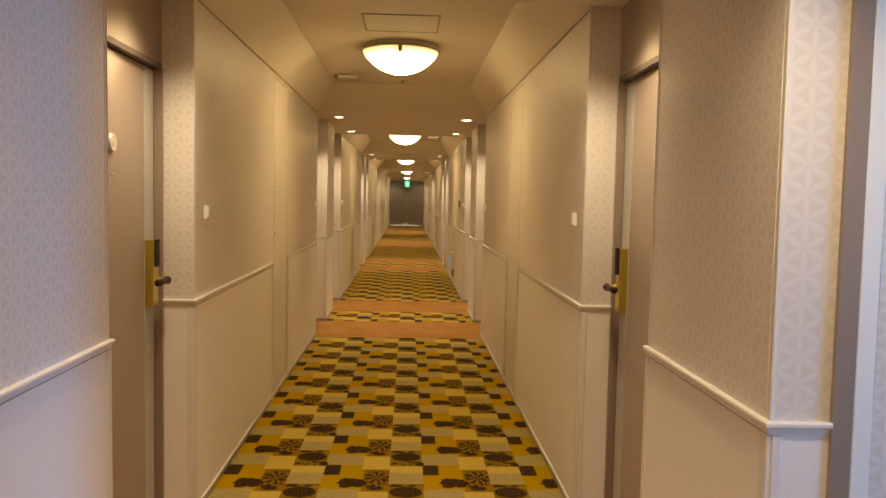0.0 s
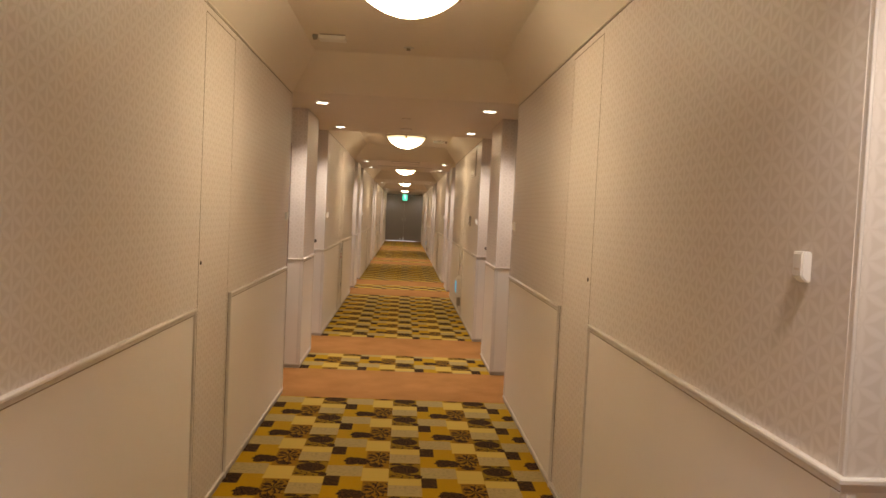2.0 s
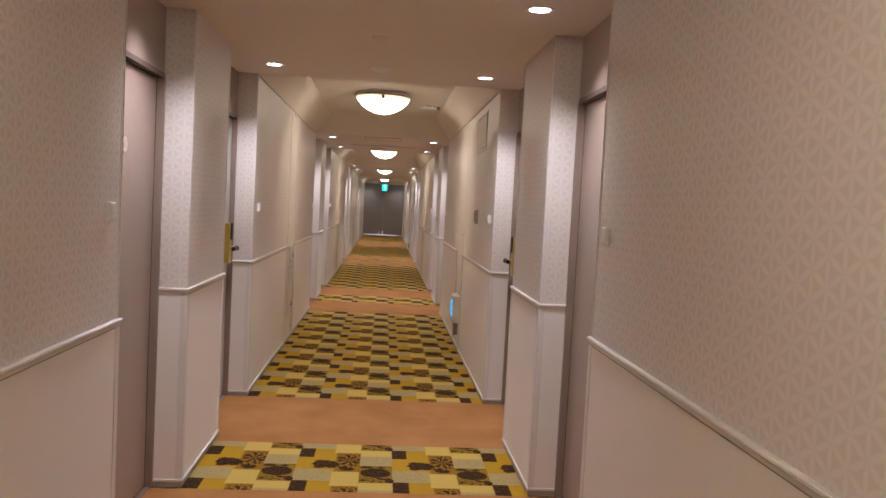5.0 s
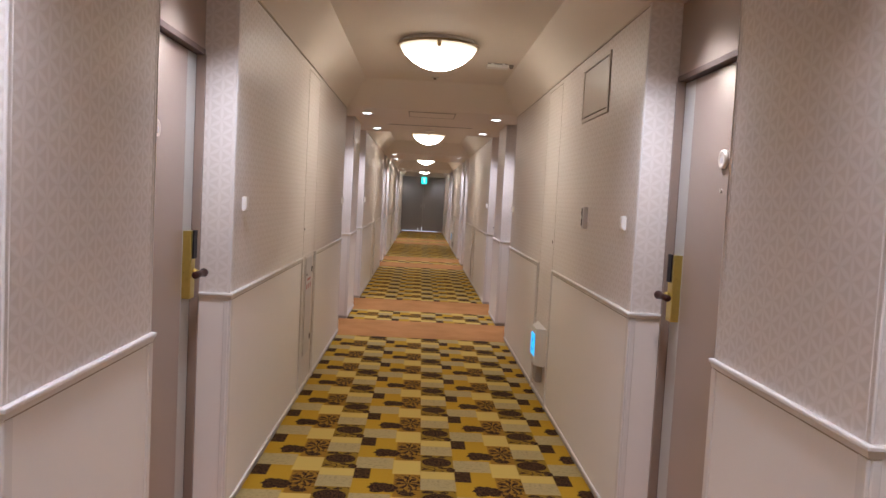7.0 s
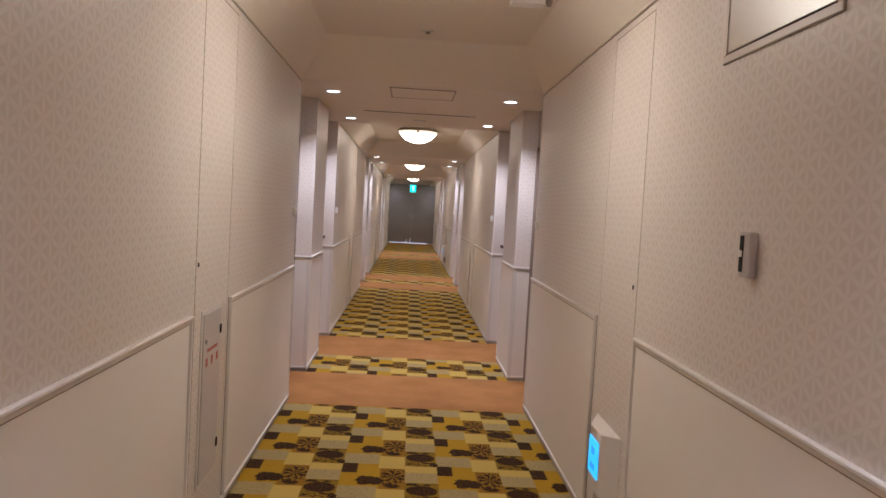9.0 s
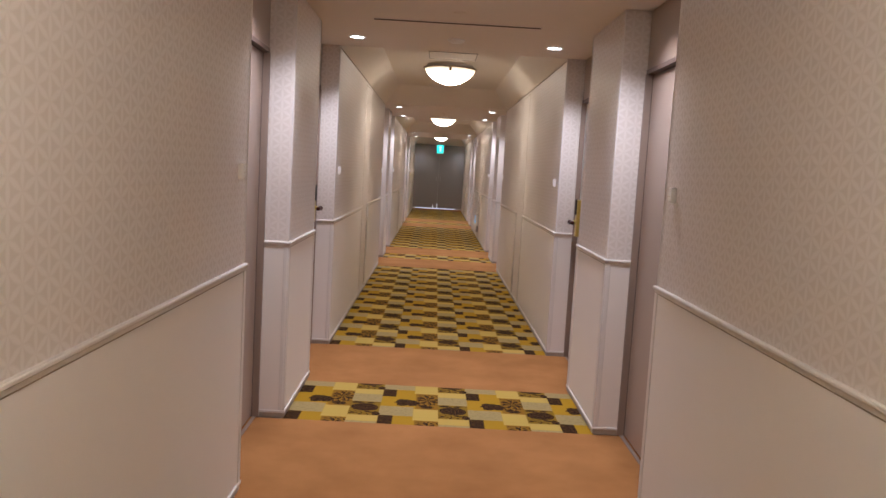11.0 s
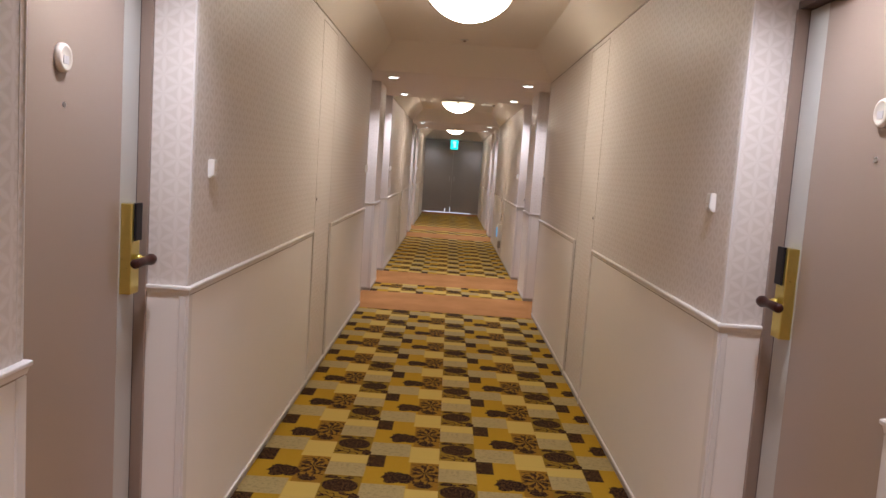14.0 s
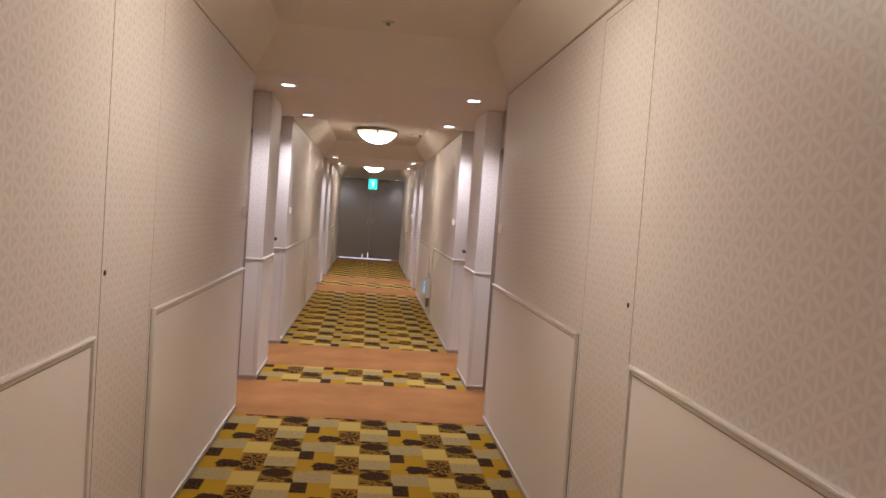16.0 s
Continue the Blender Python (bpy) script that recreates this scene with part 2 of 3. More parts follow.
# ---- mesh helpers ----
def add_box(bm, x0, x1, y0, y1, z0, z1, bevel=0.0, seg=1):
    m = Matrix.Translation(((x0 + x1) / 2, (y0 + y1) / 2, (z0 + z1) / 2)) @ Matrix.Diagonal((abs(x1 - x0), abs(y1 - y0), abs(z1 - z0), 1))
    r = bmesh.ops.create_cube(bm, size=1, matrix=m)
    if bevel:
        edges = list({e for v in r["verts"] for e in v.link_edges})
        bmesh.ops.bevel(bm, geom=edges, offset=bevel, segments=seg, affect="EDGES", profile=0.6)
    return bm


def box_mesh(*args, **kw):
    return add_box(bmesh.new(), *args, **kw)


def lathe(points, at=(0, 0, 0), axis="z", steps=32, turn=None):
    """Spins (radius, height) points round an axis."""
    bm = bmesh.new()
    rings = []
    for r, h in points:
        ring = []
        for i in range(steps):
            a = 2 * math.pi * i / steps
            ring.append(bm.verts.new((r * math.cos(a), r * math.sin(a), h)))
        rings.append(ring)
    for lo, hi in zip(rings, rings[1:]):
        for i in range(steps):
            bm.faces.new((lo[i], lo[(i + 1) % steps], hi[(i + 1) % steps], hi[i]))
    bm.faces.new(rings[0][::-1])
    bm.faces.new(rings[-1])
    bmesh.ops.remove_doubles(bm, verts=bm.verts, dist=1e-5)
    m = {"z": Matrix(), "x": Matrix.Rotation(math.pi / 2, 4, "Y"), "-x": Matrix.Rotation(-math.pi / 2, 4, "Y"), "y": Matrix.Rotation(-math.pi / 2, 4, "X"), "-z": Matrix.Rotation(math.pi, 4, "X")}[axis]
    bmesh.ops.transform(bm, matrix=Matrix.Translation(at) @ m, verts=bm.verts)
    return bm


def ring(points, steps=48):
    """Spins a closed (radius, height) outline round z: a ring with an open middle."""
    bm = bmesh.new()
    rows = []
    for i in range(steps):
        a = 2 * math.pi * i / steps
        rows.append([bm.verts.new((r * math.cos(a), r * math.sin(a), h)) for r, h in points])
    n = len(points)
    for i in range(steps):
        here, there = rows[i], rows[(i + 1) % steps]
        for k in range(n):
            bm.faces.new((here[k], here[(k + 1) % n], there[(k + 1) % n], there[k]))
    return bm


def mesh_object(name, bm, mat, smooth=False):
    bmesh.ops.recalc_face_normals(bm, faces=bm.faces)
    me = bpy.data.meshes.new(name)
    bm.to_mesh(me)
    bm.free()
    me.materials.append(mat)
    if smooth:
        for p in me.polygons:
            p.use_smooth = True
    return new(name, me)


def part(name, bm, mat, parent, label="", smooth=False):
    ob = mesh_object(name, bm, mat, smooth)
    ob.parent = parent
    return tagged(ob, label)


def base(name, label, category, group="", kind="", at=(0, 0, 0)):
    ob = new(name)
    ob.empty_display_size = 0.1
    ob.location = at
    return tagged(ob, label, category, group, kind)


def mirror_x(s, a, b):
    return (a, b) if s > 0 else (-b, -a)


# ---- ceiling: low over the doors, hipped coffers between ----
def build_ceiling():
    bm = bmesh.new()
    add_box(bm, -BACK, BACK, NEAR - 0.3, STARTS[0], LOW, LOW + 0.3)
    for s, e in zip(STARTS, ENDS):
        nxt = min([k for k in STARTS if k > e] + [FAR + 0.3])
        add_box(bm, -BACK, BACK, e, nxt, LOW, LOW + 0.3)
        add_box(bm, -BACK, BACK, s, e, TOP + 0.004, TOP + 0.1)
        rim = [bm.verts.new(p) for p in ((-H, s, LOW), (H, s, LOW), (H, e, LOW), (-H, e, LOW))]
        flat = [bm.verts.new(p) for p in ((-FLAT, s + HIP, TOP), (FLAT, s + HIP, TOP), (FLAT, e - HIP, TOP), (-FLAT, e - HIP, TOP))]
        for i in range(4):
            bm.faces.new((rim[i], rim[(i + 1) % 4], flat[(i + 1) % 4], flat[i]))
        bm.faces.new(flat)
    ob = mesh_object("ceiling", bm, CEIL)
    return tagged(ob, "beige papered corridor ceiling with hipped coffers between low soffits", "ceiling", kind="structure")


build_ceiling()


# ---- walls ----
def rail_bm(x, s, y0, y1, z, mitre0=0, mitre1=0):
    """A chair rail along y on the face at x, which looks towards -s."""
    prof = ((0, -0.027), (0.007, -0.027), (0.010, -0.015), (0.015, -0.010), (0.015, -0.003), (0.012, 0.0), (0, 0.0))
    bm = bmesh.new()
    rows = []
    for y, mitre in ((y0, -mitre0), (y1, mitre1)):
        rows.append([bm.verts.new((x - s * d, y + mitre * d, z + h)) for d, h in prof])
    n = len(prof)
    for i in range(n):
        bm.faces.new((rows[0][i], rows[0][(i + 1) % n], rows[1][(i + 1) % n], rows[1][i]))
    bm.faces.new(rows[0])
    bm.faces.new(rows[1][::-1])
    return bm


def cross_rail_bm(y, s, side, x0, x1, z):
    """A chair rail along x on the face at y, which looks towards side."""
    prof = ((0, -0.027), (0.007, -0.027), (0.010, -0.015), (0.015, -0.010), (0.015, -0.003), (0.012, 0.0), (0, 0.0))
    bm = bmesh.new()
    rows = []
    for x, mitre in ((x0, 1), (x1, 0)):
        rows.append([bm.verts.new((s * (x - mitre * d), y + side * d, z + h)) for d, h in prof])
    n = len(prof)
    for i in range(n):
        bm.faces.new((rows[0][i], rows[0][(i + 1) % n], rows[1][(i + 1) % n], rows[1][i]))
    bm.faces.new(rows[0])
    bm.faces.new(rows[1][::-1])
    return bm


def build_wall(name, s, y0, y1, gap, ends, label):
    """One length of wall on side s, from y0 to y1; gap: the stretch without wainscot; ends: which ends turn into a door recess."""
    x0, x1 = mirror_x(s, H, BACK)
    wall = mesh_object(name, box_mesh(x0, x1, y0, y1, 0, LOW), WALLPAPER)
    tagged(wall, label, "wall", kind="structure")
    f = s * H
    runs = [(y0, y1)] if gap is None else [(y0, y0 + gap[0]), (y0 + gap[1], y1)]
    for a, b in runs:
        part("wainscot_panel", box_mesh(*sorted((f, f - s * 0.004)), a + 0.001, b - 0.001, SKIRT, RAIL - 0.02), WAINSCOT, wall)
        part("chair_rail", rail_bm(f, s, a, b, RAIL, 1 if a == y0 and ends[0] else 0, 1 if b == y1 and ends[1] else 0), TRIM, wall)
        # brown strip stands in for the rail's shadow on the panel
        part("rail_shadow_line", box_mesh(*sorted((f, f - s * 0.0055)), a + 0.002, b - 0.002, RAIL - 0.0315, RAIL - 0.0275), SEAMSHADE, wall, "thin brown strip painting the shadow line under the rail")
        for edge, turn in ((a, 1), (b, -1)):
            if (edge == y0 and turn == 1) or (edge == y1 and turn == -1):
                at_end = ends[0] if turn == 1 else ends[1]
                if at_end:
                    w0, w1 = sorted((edge - turn * 0.006, edge + turn * 0.030))
                    part("corner_stile", box_mesh(*sorted((f + s * 0.002, f - s * 0.008)), w0, w1, SKIRT, RAIL - 0.03, bevel=0.002), TRIM, wall)
            else:
                w0, w1 = sorted((edge, edge + turn * 0.016))
                part("panel_moulding", box_mesh(*sorted((f, f - s * 0.015)), w0, w1, SKIRT * 0.2, RAIL - 0.012, bevel=0.004, seg=2), TRIM, wall)
                # joint at the moulding, widened to paint its shadow as well
                part("panel_joint_shade", box_mesh(*sorted((f, f - s * 0.0012)), *sorted((edge, edge - turn * 0.007)), SKIRT, RAIL), JOINTSHADE, wall, "brown joint strip with the moulding's painted shadow")
    part("baseboard", box_mesh(*sorted((f, f - s * 0.007)), y0 - 0.006 * ends[0], y1 + 0.006 * ends[1], 0, SKIRT - 0.008, bevel=0.002), SKIRTING, wall)
    part("baseboard_cap", box_mesh(*sorted((f, f - s * 0.012)), y0 - 0.011 * ends[0], y1 + 0.011 * ends[1], SKIRT - 0.007, SKIRT + 0.006, bevel=0.002), TRIM, wall)
    for end, y, side in ((ends[0], y0, -1), (ends[1], y1, 1)):
        if not end:
            continue
        part("corner_stile", box_mesh(*mirror_x(s, H + 0.003, H + 0.024), *sorted((y + side * 0.001, y + side * 0.0075)), SKIRT + 0.007, RAIL - 0.03, bevel=0.002), TRIM, wall)
        part("reveal_panel", box_mesh(*mirror_x(s, H + 0.002, DEEP), *sorted((y, y + side * 0.004)), SKIRT, RAIL - 0.02), WAINSCOT, wall)
        part("chair_rail", cross_rail_bm(y, s, side, H, DEEP, RAIL), TRIM, wall)
        part("baseboard", box_mesh(*mirror_x(s, H, DEEP), *sorted((y, y + side * 0.007)), 0, SKIRT - 0.008, bevel=0.002), SKIRTING, wall)
        part("baseboard_cap", box_mesh(*mirror_x(s, H - 0.011, DEEP), *sorted((y, y + side * 0.011)), SKIRT - 0.007, SKIRT + 0.006, bevel=0.002), TRIM, wall)
        part("corner_bead", box_mesh(*sorted((f - s * 0.0025, f + s * 0.005)), *sorted((y + side * 0.0025, y - side * 0.004)), RAIL + 0.001, LOW - 0.004, bevel=0.002), TRIM, wall)
        part("corner_bead", box_mesh(*sorted((f - s * 0.0012, f + s * 0.004)), *sorted((y - side * 0.018, y - side * 0.0215)), RAIL + 0.001, LOW - 0.004, bevel=0.001), TRIM, wall)
    if gap is not None:
        part("crown_moulding", box_mesh(*sorted((f, f - s * 0.011)), y0 + 0.002, y1 - 0.002, LOW - 0.014, LOW - 0.006, bevel=0.002), CEIL, wall)
        # shadow line below the cornice, put in as a coloured strip
        part("cornice_shadow_line", box_mesh(*sorted((f, f - s * 0.0015)), y0 + 0.002, y1 - 0.002, LOW - 0.0185, LOW - 0.0145), SEAMSHADE, wall, "thin brown strip painting the shadow line under the cornice")
    return wall


def build_access_door(s, y, gap):
    """A wallpapered service door in the strip without wainscot, flush with the wall."""
    f = s * H
    a, b = y + gap[0] + (0.036 if s > 0 else 0.055), y + gap[1] - 0.035
    top = LOW - 0.05
    door = base("access_door", "flush wallpapered service door with a small keyhole", "door", "service doors", "structure", (f, (a + b) / 2, 0))
    inv = Matrix.Translation(door.location).inverted()

    def sub(name, bm, mat, label=""):
        bmesh.ops.transform(bm, matrix=inv, verts=bm.verts)
        return part(name, bm, mat, door, label)

    gap_bm = bmesh.new()
    for y0, y1, z0, z1 in ((a - (0.003 if s > 0 else 0.002), a, SKIRT + 0.008, top), (a - 0.003, b + 0.001, top, top + 0.004)):
        add_box(gap_bm, *sorted((f, f - s * 0.0012)), y0, y1, z0, z1)
    sub("shadow_gap", gap_bm, SEAMSHADE, "thin dark joint round the leaf")
    sub("hinge_joint", box_mesh(*sorted((f, f - s * 0.0011)), b + 0.0012, b + 0.003, SKIRT + 0.008, top - 0.001), FAINTSEAM, "fine pale brown joint on the hinge side")
    key = lathe(((0.0, 0.0), (0.009, 0.0), (0.009, 0.003), (0.0, 0.003)), (f, y + gap[0] + 0.086, 1.17), "-x" if s > 0 else "x", 14)
    lock = sub("keyhole_plate", key, SHADOWGAP, "small dark round keyhole")
    return door


for i, (s0, e0) in enumerate(zip(STARTS, ENDS)):
    for s, word in ((-1, "west"), (1, "east")):
        ends = (1 if i else 0, 1)
        build_wall("wall_%s_%d" % (word, i + 1), s, s0, e0, GAPS[i], ends, "corridor wall in pale star wallpaper above a white wainscot")
        if i:
            build_access_door(s, s0, GAPS[i])
        if i < len(STARTS) - 1:
            build_wall("pier_%s_%d" % (word, i + 1), s, e0 + RECESS, STARTS[i + 1] - RECESS, None, (1, 1), "narrow pier between two door recesses, wallpaper over wainscot")

bm = box_mesh(-BACK, BACK, NEAR - 0.2, NEAR, 0, LOW)
tagged(mesh_object("wall_south", bm, WALLPAPER), "plain corridor end wall in star wallpaper", "wall", kind="structure")
for s, word in ((-1, "west"), (1, "east")):
    bm = box_mesh(*mirror_x(s, H, BACK), NEAR, STARTS[0], 0, LOW)
    tagged(mesh_object("wall_%s_0" % word, bm, WALLPAPER), "corridor wall in pale star wallpaper", "wall", kind="structure")
    bm = box_mesh(*mirror_x(s, DEEP, BACK), ENDS[-1], FAR + 0.3, 0, LOW)
    end_wall = tagged(mesh_object("wall_%s_7" % word, bm, WALLPAPER), "shallow side recess beside the end doors", "wall", kind="structure")
    part("chair_rail", rail_bm(s * DEEP, s, ENDS[-1], FAR, RAIL), TRIM, end_wall)


# ---- guest room doors ----
def build_door(s, flip):
    """A door in a recess: the leaf's lock side at +y (flip: at -y). Origin on the floor, in the middle of the recess."""
    half = RECESS / 2
    d = base("door_1", "closed taupe painted guest room door with a brass card lock", "door", "guest room doors", "structure")

    def bx(x0, x1, y0, y1, z0, z1, bevel=0.0, seg=1):
        if flip:
            y0, y1 = -y1, -y0
        return box_mesh(*mirror_x(s, x0, x1), y0, y1, z0, z1, bevel=bevel, seg=seg)

    k = -1 if flip else 1
    fr = part("frame", bx(DEEP - 0.002, 1.11, half - 0.020, half - 0.001, 0, 1.978, 0.0015), FRAMESKIN, d, "taupe steel door frame")
    part("frame", bx(DEEP - 0.002, 1.11, -half + 0.001, -half + 0.020, 0, 1.978, 0.0015), FRAMESKIN, d, "taupe steel door frame")
    # the head's shade is painted into its dark colour
    part("frame_head", bx(DEEP + 0.003, 1.11, -half + 0.001, half - 0.001, 1.979, 2.002, 0.001), HEADSHADE, d, "steel frame head, darkened for the shade under the transom")
    part("transom_panel", bx(DEEP + 0.006, 1.10, -half + 0.001, half - 0.001, 2.003, LOW - 0.001, 0.001), DOORSKIN, d, "taupe steel panel over the door")
    part("threshold", bx(DEEP + 0.01, 1.028, -half + 0.021, half - 0.021, 0.0, 0.006, 0.002), FRAMESKIN, d, "thin taupe threshold")
    part("leaf", bx(LEAF, 1.09, -half + 0.026, half - 0.026, 0.012, 1.974, 0.0015), DOORSKIN, d, "taupe satin painted door leaf")
    for y0 in (half - 0.0257, -half + 0.0203):
        part("stop_gap", bx(LEAF - 0.0005, 1.09, y0, y0 + 0.0054, 0.01, 1.976), SHADOWGAP, d, "dark gap beside the leaf")
    ly = half - 0.106
    part("lock_stile", bx(LEAF - 0.0012, LEAF + 0.004, ly - 0.040, half - 0.0262, 0.013, 1.973, 0.0008), STILESKIN, d, "pale grey satin strip down the lock edge")
    lock = part("lock_body", bx(LEAF - 0.036, LEAF, ly - 0.032, ly + 0.032, 0.965, 1.245, 0.004, 2), BRASS, d, "satin brass lock body")
    part("card_reader", bx(LEAF - 0.042, LEAF - 0.032, ly - 0.016, ly + 0.034, 1.130, 1.247, 0.003, 2), BLACK, lock, "black card reader face")
    neck = lathe(((0.0, 0), (0.017, 0), (0.015, 0.012), (0.011, 0.014), (0.011, 0.030), (0.0, 0.030)), (s * (LEAF - 0.038), k * (ly + 0.008), 1.072), "-x" if s > 0 else "x", 18)
    lever = part("lever_neck", neck, BRASS, d, "brass lever neck", True)
    grip = lathe(((0.0, -0.024), (0.010, -0.023), (0.0165, -0.016), (0.0185, -0.004), (0.0165, 0.012), (0.0130, 0.032), (0.0135, 0.06), (0.0150, 0.115), (0.011, 0.124), (0.0, 0.125)), (s * (LEAF - 0.075), k * (ly + 0.018), 1.072), "y", 18)
    if not flip:
        bmesh.ops.transform(grip, matrix=Matrix.Translation((0, 2 * k * (ly + 0.018), 0)) @ Matrix.Diagonal((1, -1, 1, 1)), verts=grip.verts)
    part("grip", grip, WOODGRIP, lever, "dark brown lever grip", True)
    by = 0.0 if flip else -0.025
    bell = lathe(((0.0, 0), (0.036, 0), (0.036, 0.008), (0.033, 0.014), (0.028, 0.016), (0.024, 0.0135), (0.0, 0.0135)), (s * LEAF, by, 1.627), "-x" if s > 0 else "x", 28)
    chime = part("door_chime", bell, CREAM, d, "round cream plastic door guard disc", True)
    part("label_plate", box_mesh(*sorted((s * (LEAF - 0.0136), s * (LEAF - 0.0150))), by - 0.013, by + 0.013, 1.612, 1.632), HOSEDOOR, chime, "small grey label")
    part("door_viewer", lathe(((0.0, 0), (0.007, 0), (0.007, 0.004), (0.004, 0.004), (0.0, 0.002)), (s * LEAF, by + 0.018, 1.512), "-x" if s > 0 else "x", 14), STEEL, d, "tiny steel door viewer")
    return d


masters = {}
for i, e0 in enumerate(ENDS[:-1]):
    for s, word in ((-1, "west"), (1, "east")):
        for flip, y in ((True, e0 + RECESS / 2), (False, STARTS[i + 1] - RECESS / 2)):
            back = box_mesh(*mirror_x(s, 1.112, BACK), y - RECESS / 2, y + RECESS / 2, 0, LOW)
            if i == 0 and s > 0 and flip:
                back.free()
                continue
            tagged(mesh_object("wall_behind_door", back, DAYWALL), "plain plaster behind a door recess", "wall", kind="structure")
            m = pose(0, y, 0)
            if (s, flip) in masters:
                copy_thing(masters[s, flip], m)
            else:
                masters[s, flip] = build_door(s, flip)
                masters[s, flip].matrix_basis = m

# the first recess on the east stands open to a daylit guest room
oy0, oy1 = ENDS[0], ENDS[0] + RECESS
od = base("door_2", "open guest room doorway with a taupe steel frame", "door", "guest room doors", "structure", (0, (oy0 + oy1) / 2, 0))
hf = RECESS / 2
for y0, y1 in ((-hf + 0.001, -hf + 0.036), (hf - 0.012, hf - 0.001)):
    part("frame", box_mesh(DEEP - 0.002, 1.044, y0, y1, 0, 2.012, bevel=0.002), FRAMESKIN, od, "taupe steel door frame")
part("inner_reveal", box_mesh(1.045, 1.088, hf - 0.010, hf - 0.002, 0, 2.012, bevel=0.002), DAYWALL, od, "white painted inner reveal")
part("frame_head", box_mesh(DEEP - 0.002, BACK, -hf + 0.001, hf - 0.001, 2.013, LOW - 0.001, bevel=0.002), FRAMESKIN, od, "taupe steel panel over the doorway")
part("leaf", box_mesh(BACK + 0.01, BACK + 0.86, -hf - 0.002, -hf + 0.038, 0.012, 2.008, bevel=0.002), DOORSKIN, od, "taupe door leaf swung open into the room")

room = bmesh.new()
RX, RY = 6.5, -2.2            # the room's window wall and its near side
add_box(room, BACK, RX, RY - 0.1, RY, 0, 2.4)
add_box(room, BACK, RX, oy1 + 0.06, oy1 + 0.16, 0, 2.4)
add_box(room, BACK, RX, RY - 0.1, oy1 + 0.16, 2.4, 2.5)
add_box(room, RX, RX + 0.1, RY - 0.1, oy1 + 0.16, 0, 0.7)
add_box(room, RX, RX + 0.1, RY - 0.1, oy1 + 0.16, 2.2, 2.5)
add_box(room, RX, RX + 0.1, RY - 0.1, -1.35, 0.7, 2.2)
add_box(room, RX, RX + 0.1, 0.45, oy1 + 0.16, 0.7, 2.2)
add_box(room, 1.09, BACK, oy1 + 0.05, oy1 + 0.16, 0, 2.4)
tagged(mesh_object("wall_guest_room", room, DAYWALL), "white plaster walls of the daylit guest room", "wall", kind="structure")
win = base("window_1", "bright guest room window with pale blue daylight", "window", kind="structure", at=(RX + 0.05, -0.45, 0))
part("pane", box_mesh(-0.01, 0.01, -0.9, 0.9, 0.7, 2.2), SKYPANE, win, "pane full of pale blue daylight")
for yy in (-0.875, 0.0, 0.875):
    part("window_frame", box_mesh(-0.03, -0.011, yy - 0.025, yy + 0.025, 0.7, 2.2, bevel=0.003), TRIM, win, "white window frame")
day = bpy.data.lights.new("window_daylight", "AREA")
day.shape, day.size, day.size_y, day.energy, day.color = "RECTANGLE", 1.7, 1.4, DAY_POWER, DAY_TINT
new("window_daylight", day).matrix_world = look((RX - 0.05, -0.45, 1.45), (0, 1.3, 1.2))


# ---- end doors ----
ex = base("door_3", "grey steel double fire door closing the corridor", "door", kind="structure", at=(0, FAR, 0))
for s in (-1, 1):
    leaf = part("leaf", box_mesh(*mirror_x(s, 0.003, 0.90), 0, 0.05, 0.035, 2.24, bevel=0.003), GREYDOOR, ex, "grey painted steel leaf")
    part("flush_handle", box_mesh(*mirror_x(s, 0.055, 0.085), -0.012, -0.001, 1.02, 1.16, bevel=0.004), STEEL, leaf, "small steel handle")
    part("side_frame", box_mesh(*mirror_x(s, 0.903, 1.0), -0.02, 0.06, 0, 2.30, bevel=0.003), GREYDOOR, ex, "grey steel frame")
part("frame_head", box_mesh(-0.90, 0.90, -0.02, 0.06, 2.245, 2.30, bevel=0.003), GREYDOOR, ex, "grey steel frame head")
part("floor_gap", box_mesh(-0.80, 0.66, 0.012, 0.03, 0.004, 0.034), GAPGLOW, ex, "daylight showing under the leaves")
for xx in (-0.16, -0.003):
    part("bolt_gap", box_mesh(xx - 0.012, xx + 0.012, -0.004, -0.001, 0.04, 0.15 if xx < -0.1 else 0.20), GAPGLOW, ex, "daylight through a bolt gap")
tagged(mesh_object("wall_north", box_mesh(-BACK, BACK, FAR + 0.07, FAR + 0.3, 0, LOW), DAYWALL), "plain wall behind the end doors", "wall", kind="structure")

# exit sign over the end doors
sign = base("exit_sign", "lit green emergency exit sign over the end doors", "exit sign", at=(0.01, FAR - 0.07, 2.16))
part("housing", box_mesh(-0.125, 0.125, -0.03, 0.045, -0.155, 0.15, bevel=0.006), PLASTIC, sign, "white sign housing")
part("face", box_mesh(-0.116, 0.116, -0.034, -0.0305, -0.145, 0.138), GREEN, sign, "glowing green sign face")
bm = bmesh.new()
add_box(bm, -0.05, 0.05, -0.037, -0.0345, 0.03, 0.10)
add_box(bm, -0.02, 0.04, -0.037, -0.0345, -0.09, 0.02)
part("pictogram", bm, SIGNWHITE, sign, "pale pictogram shape")


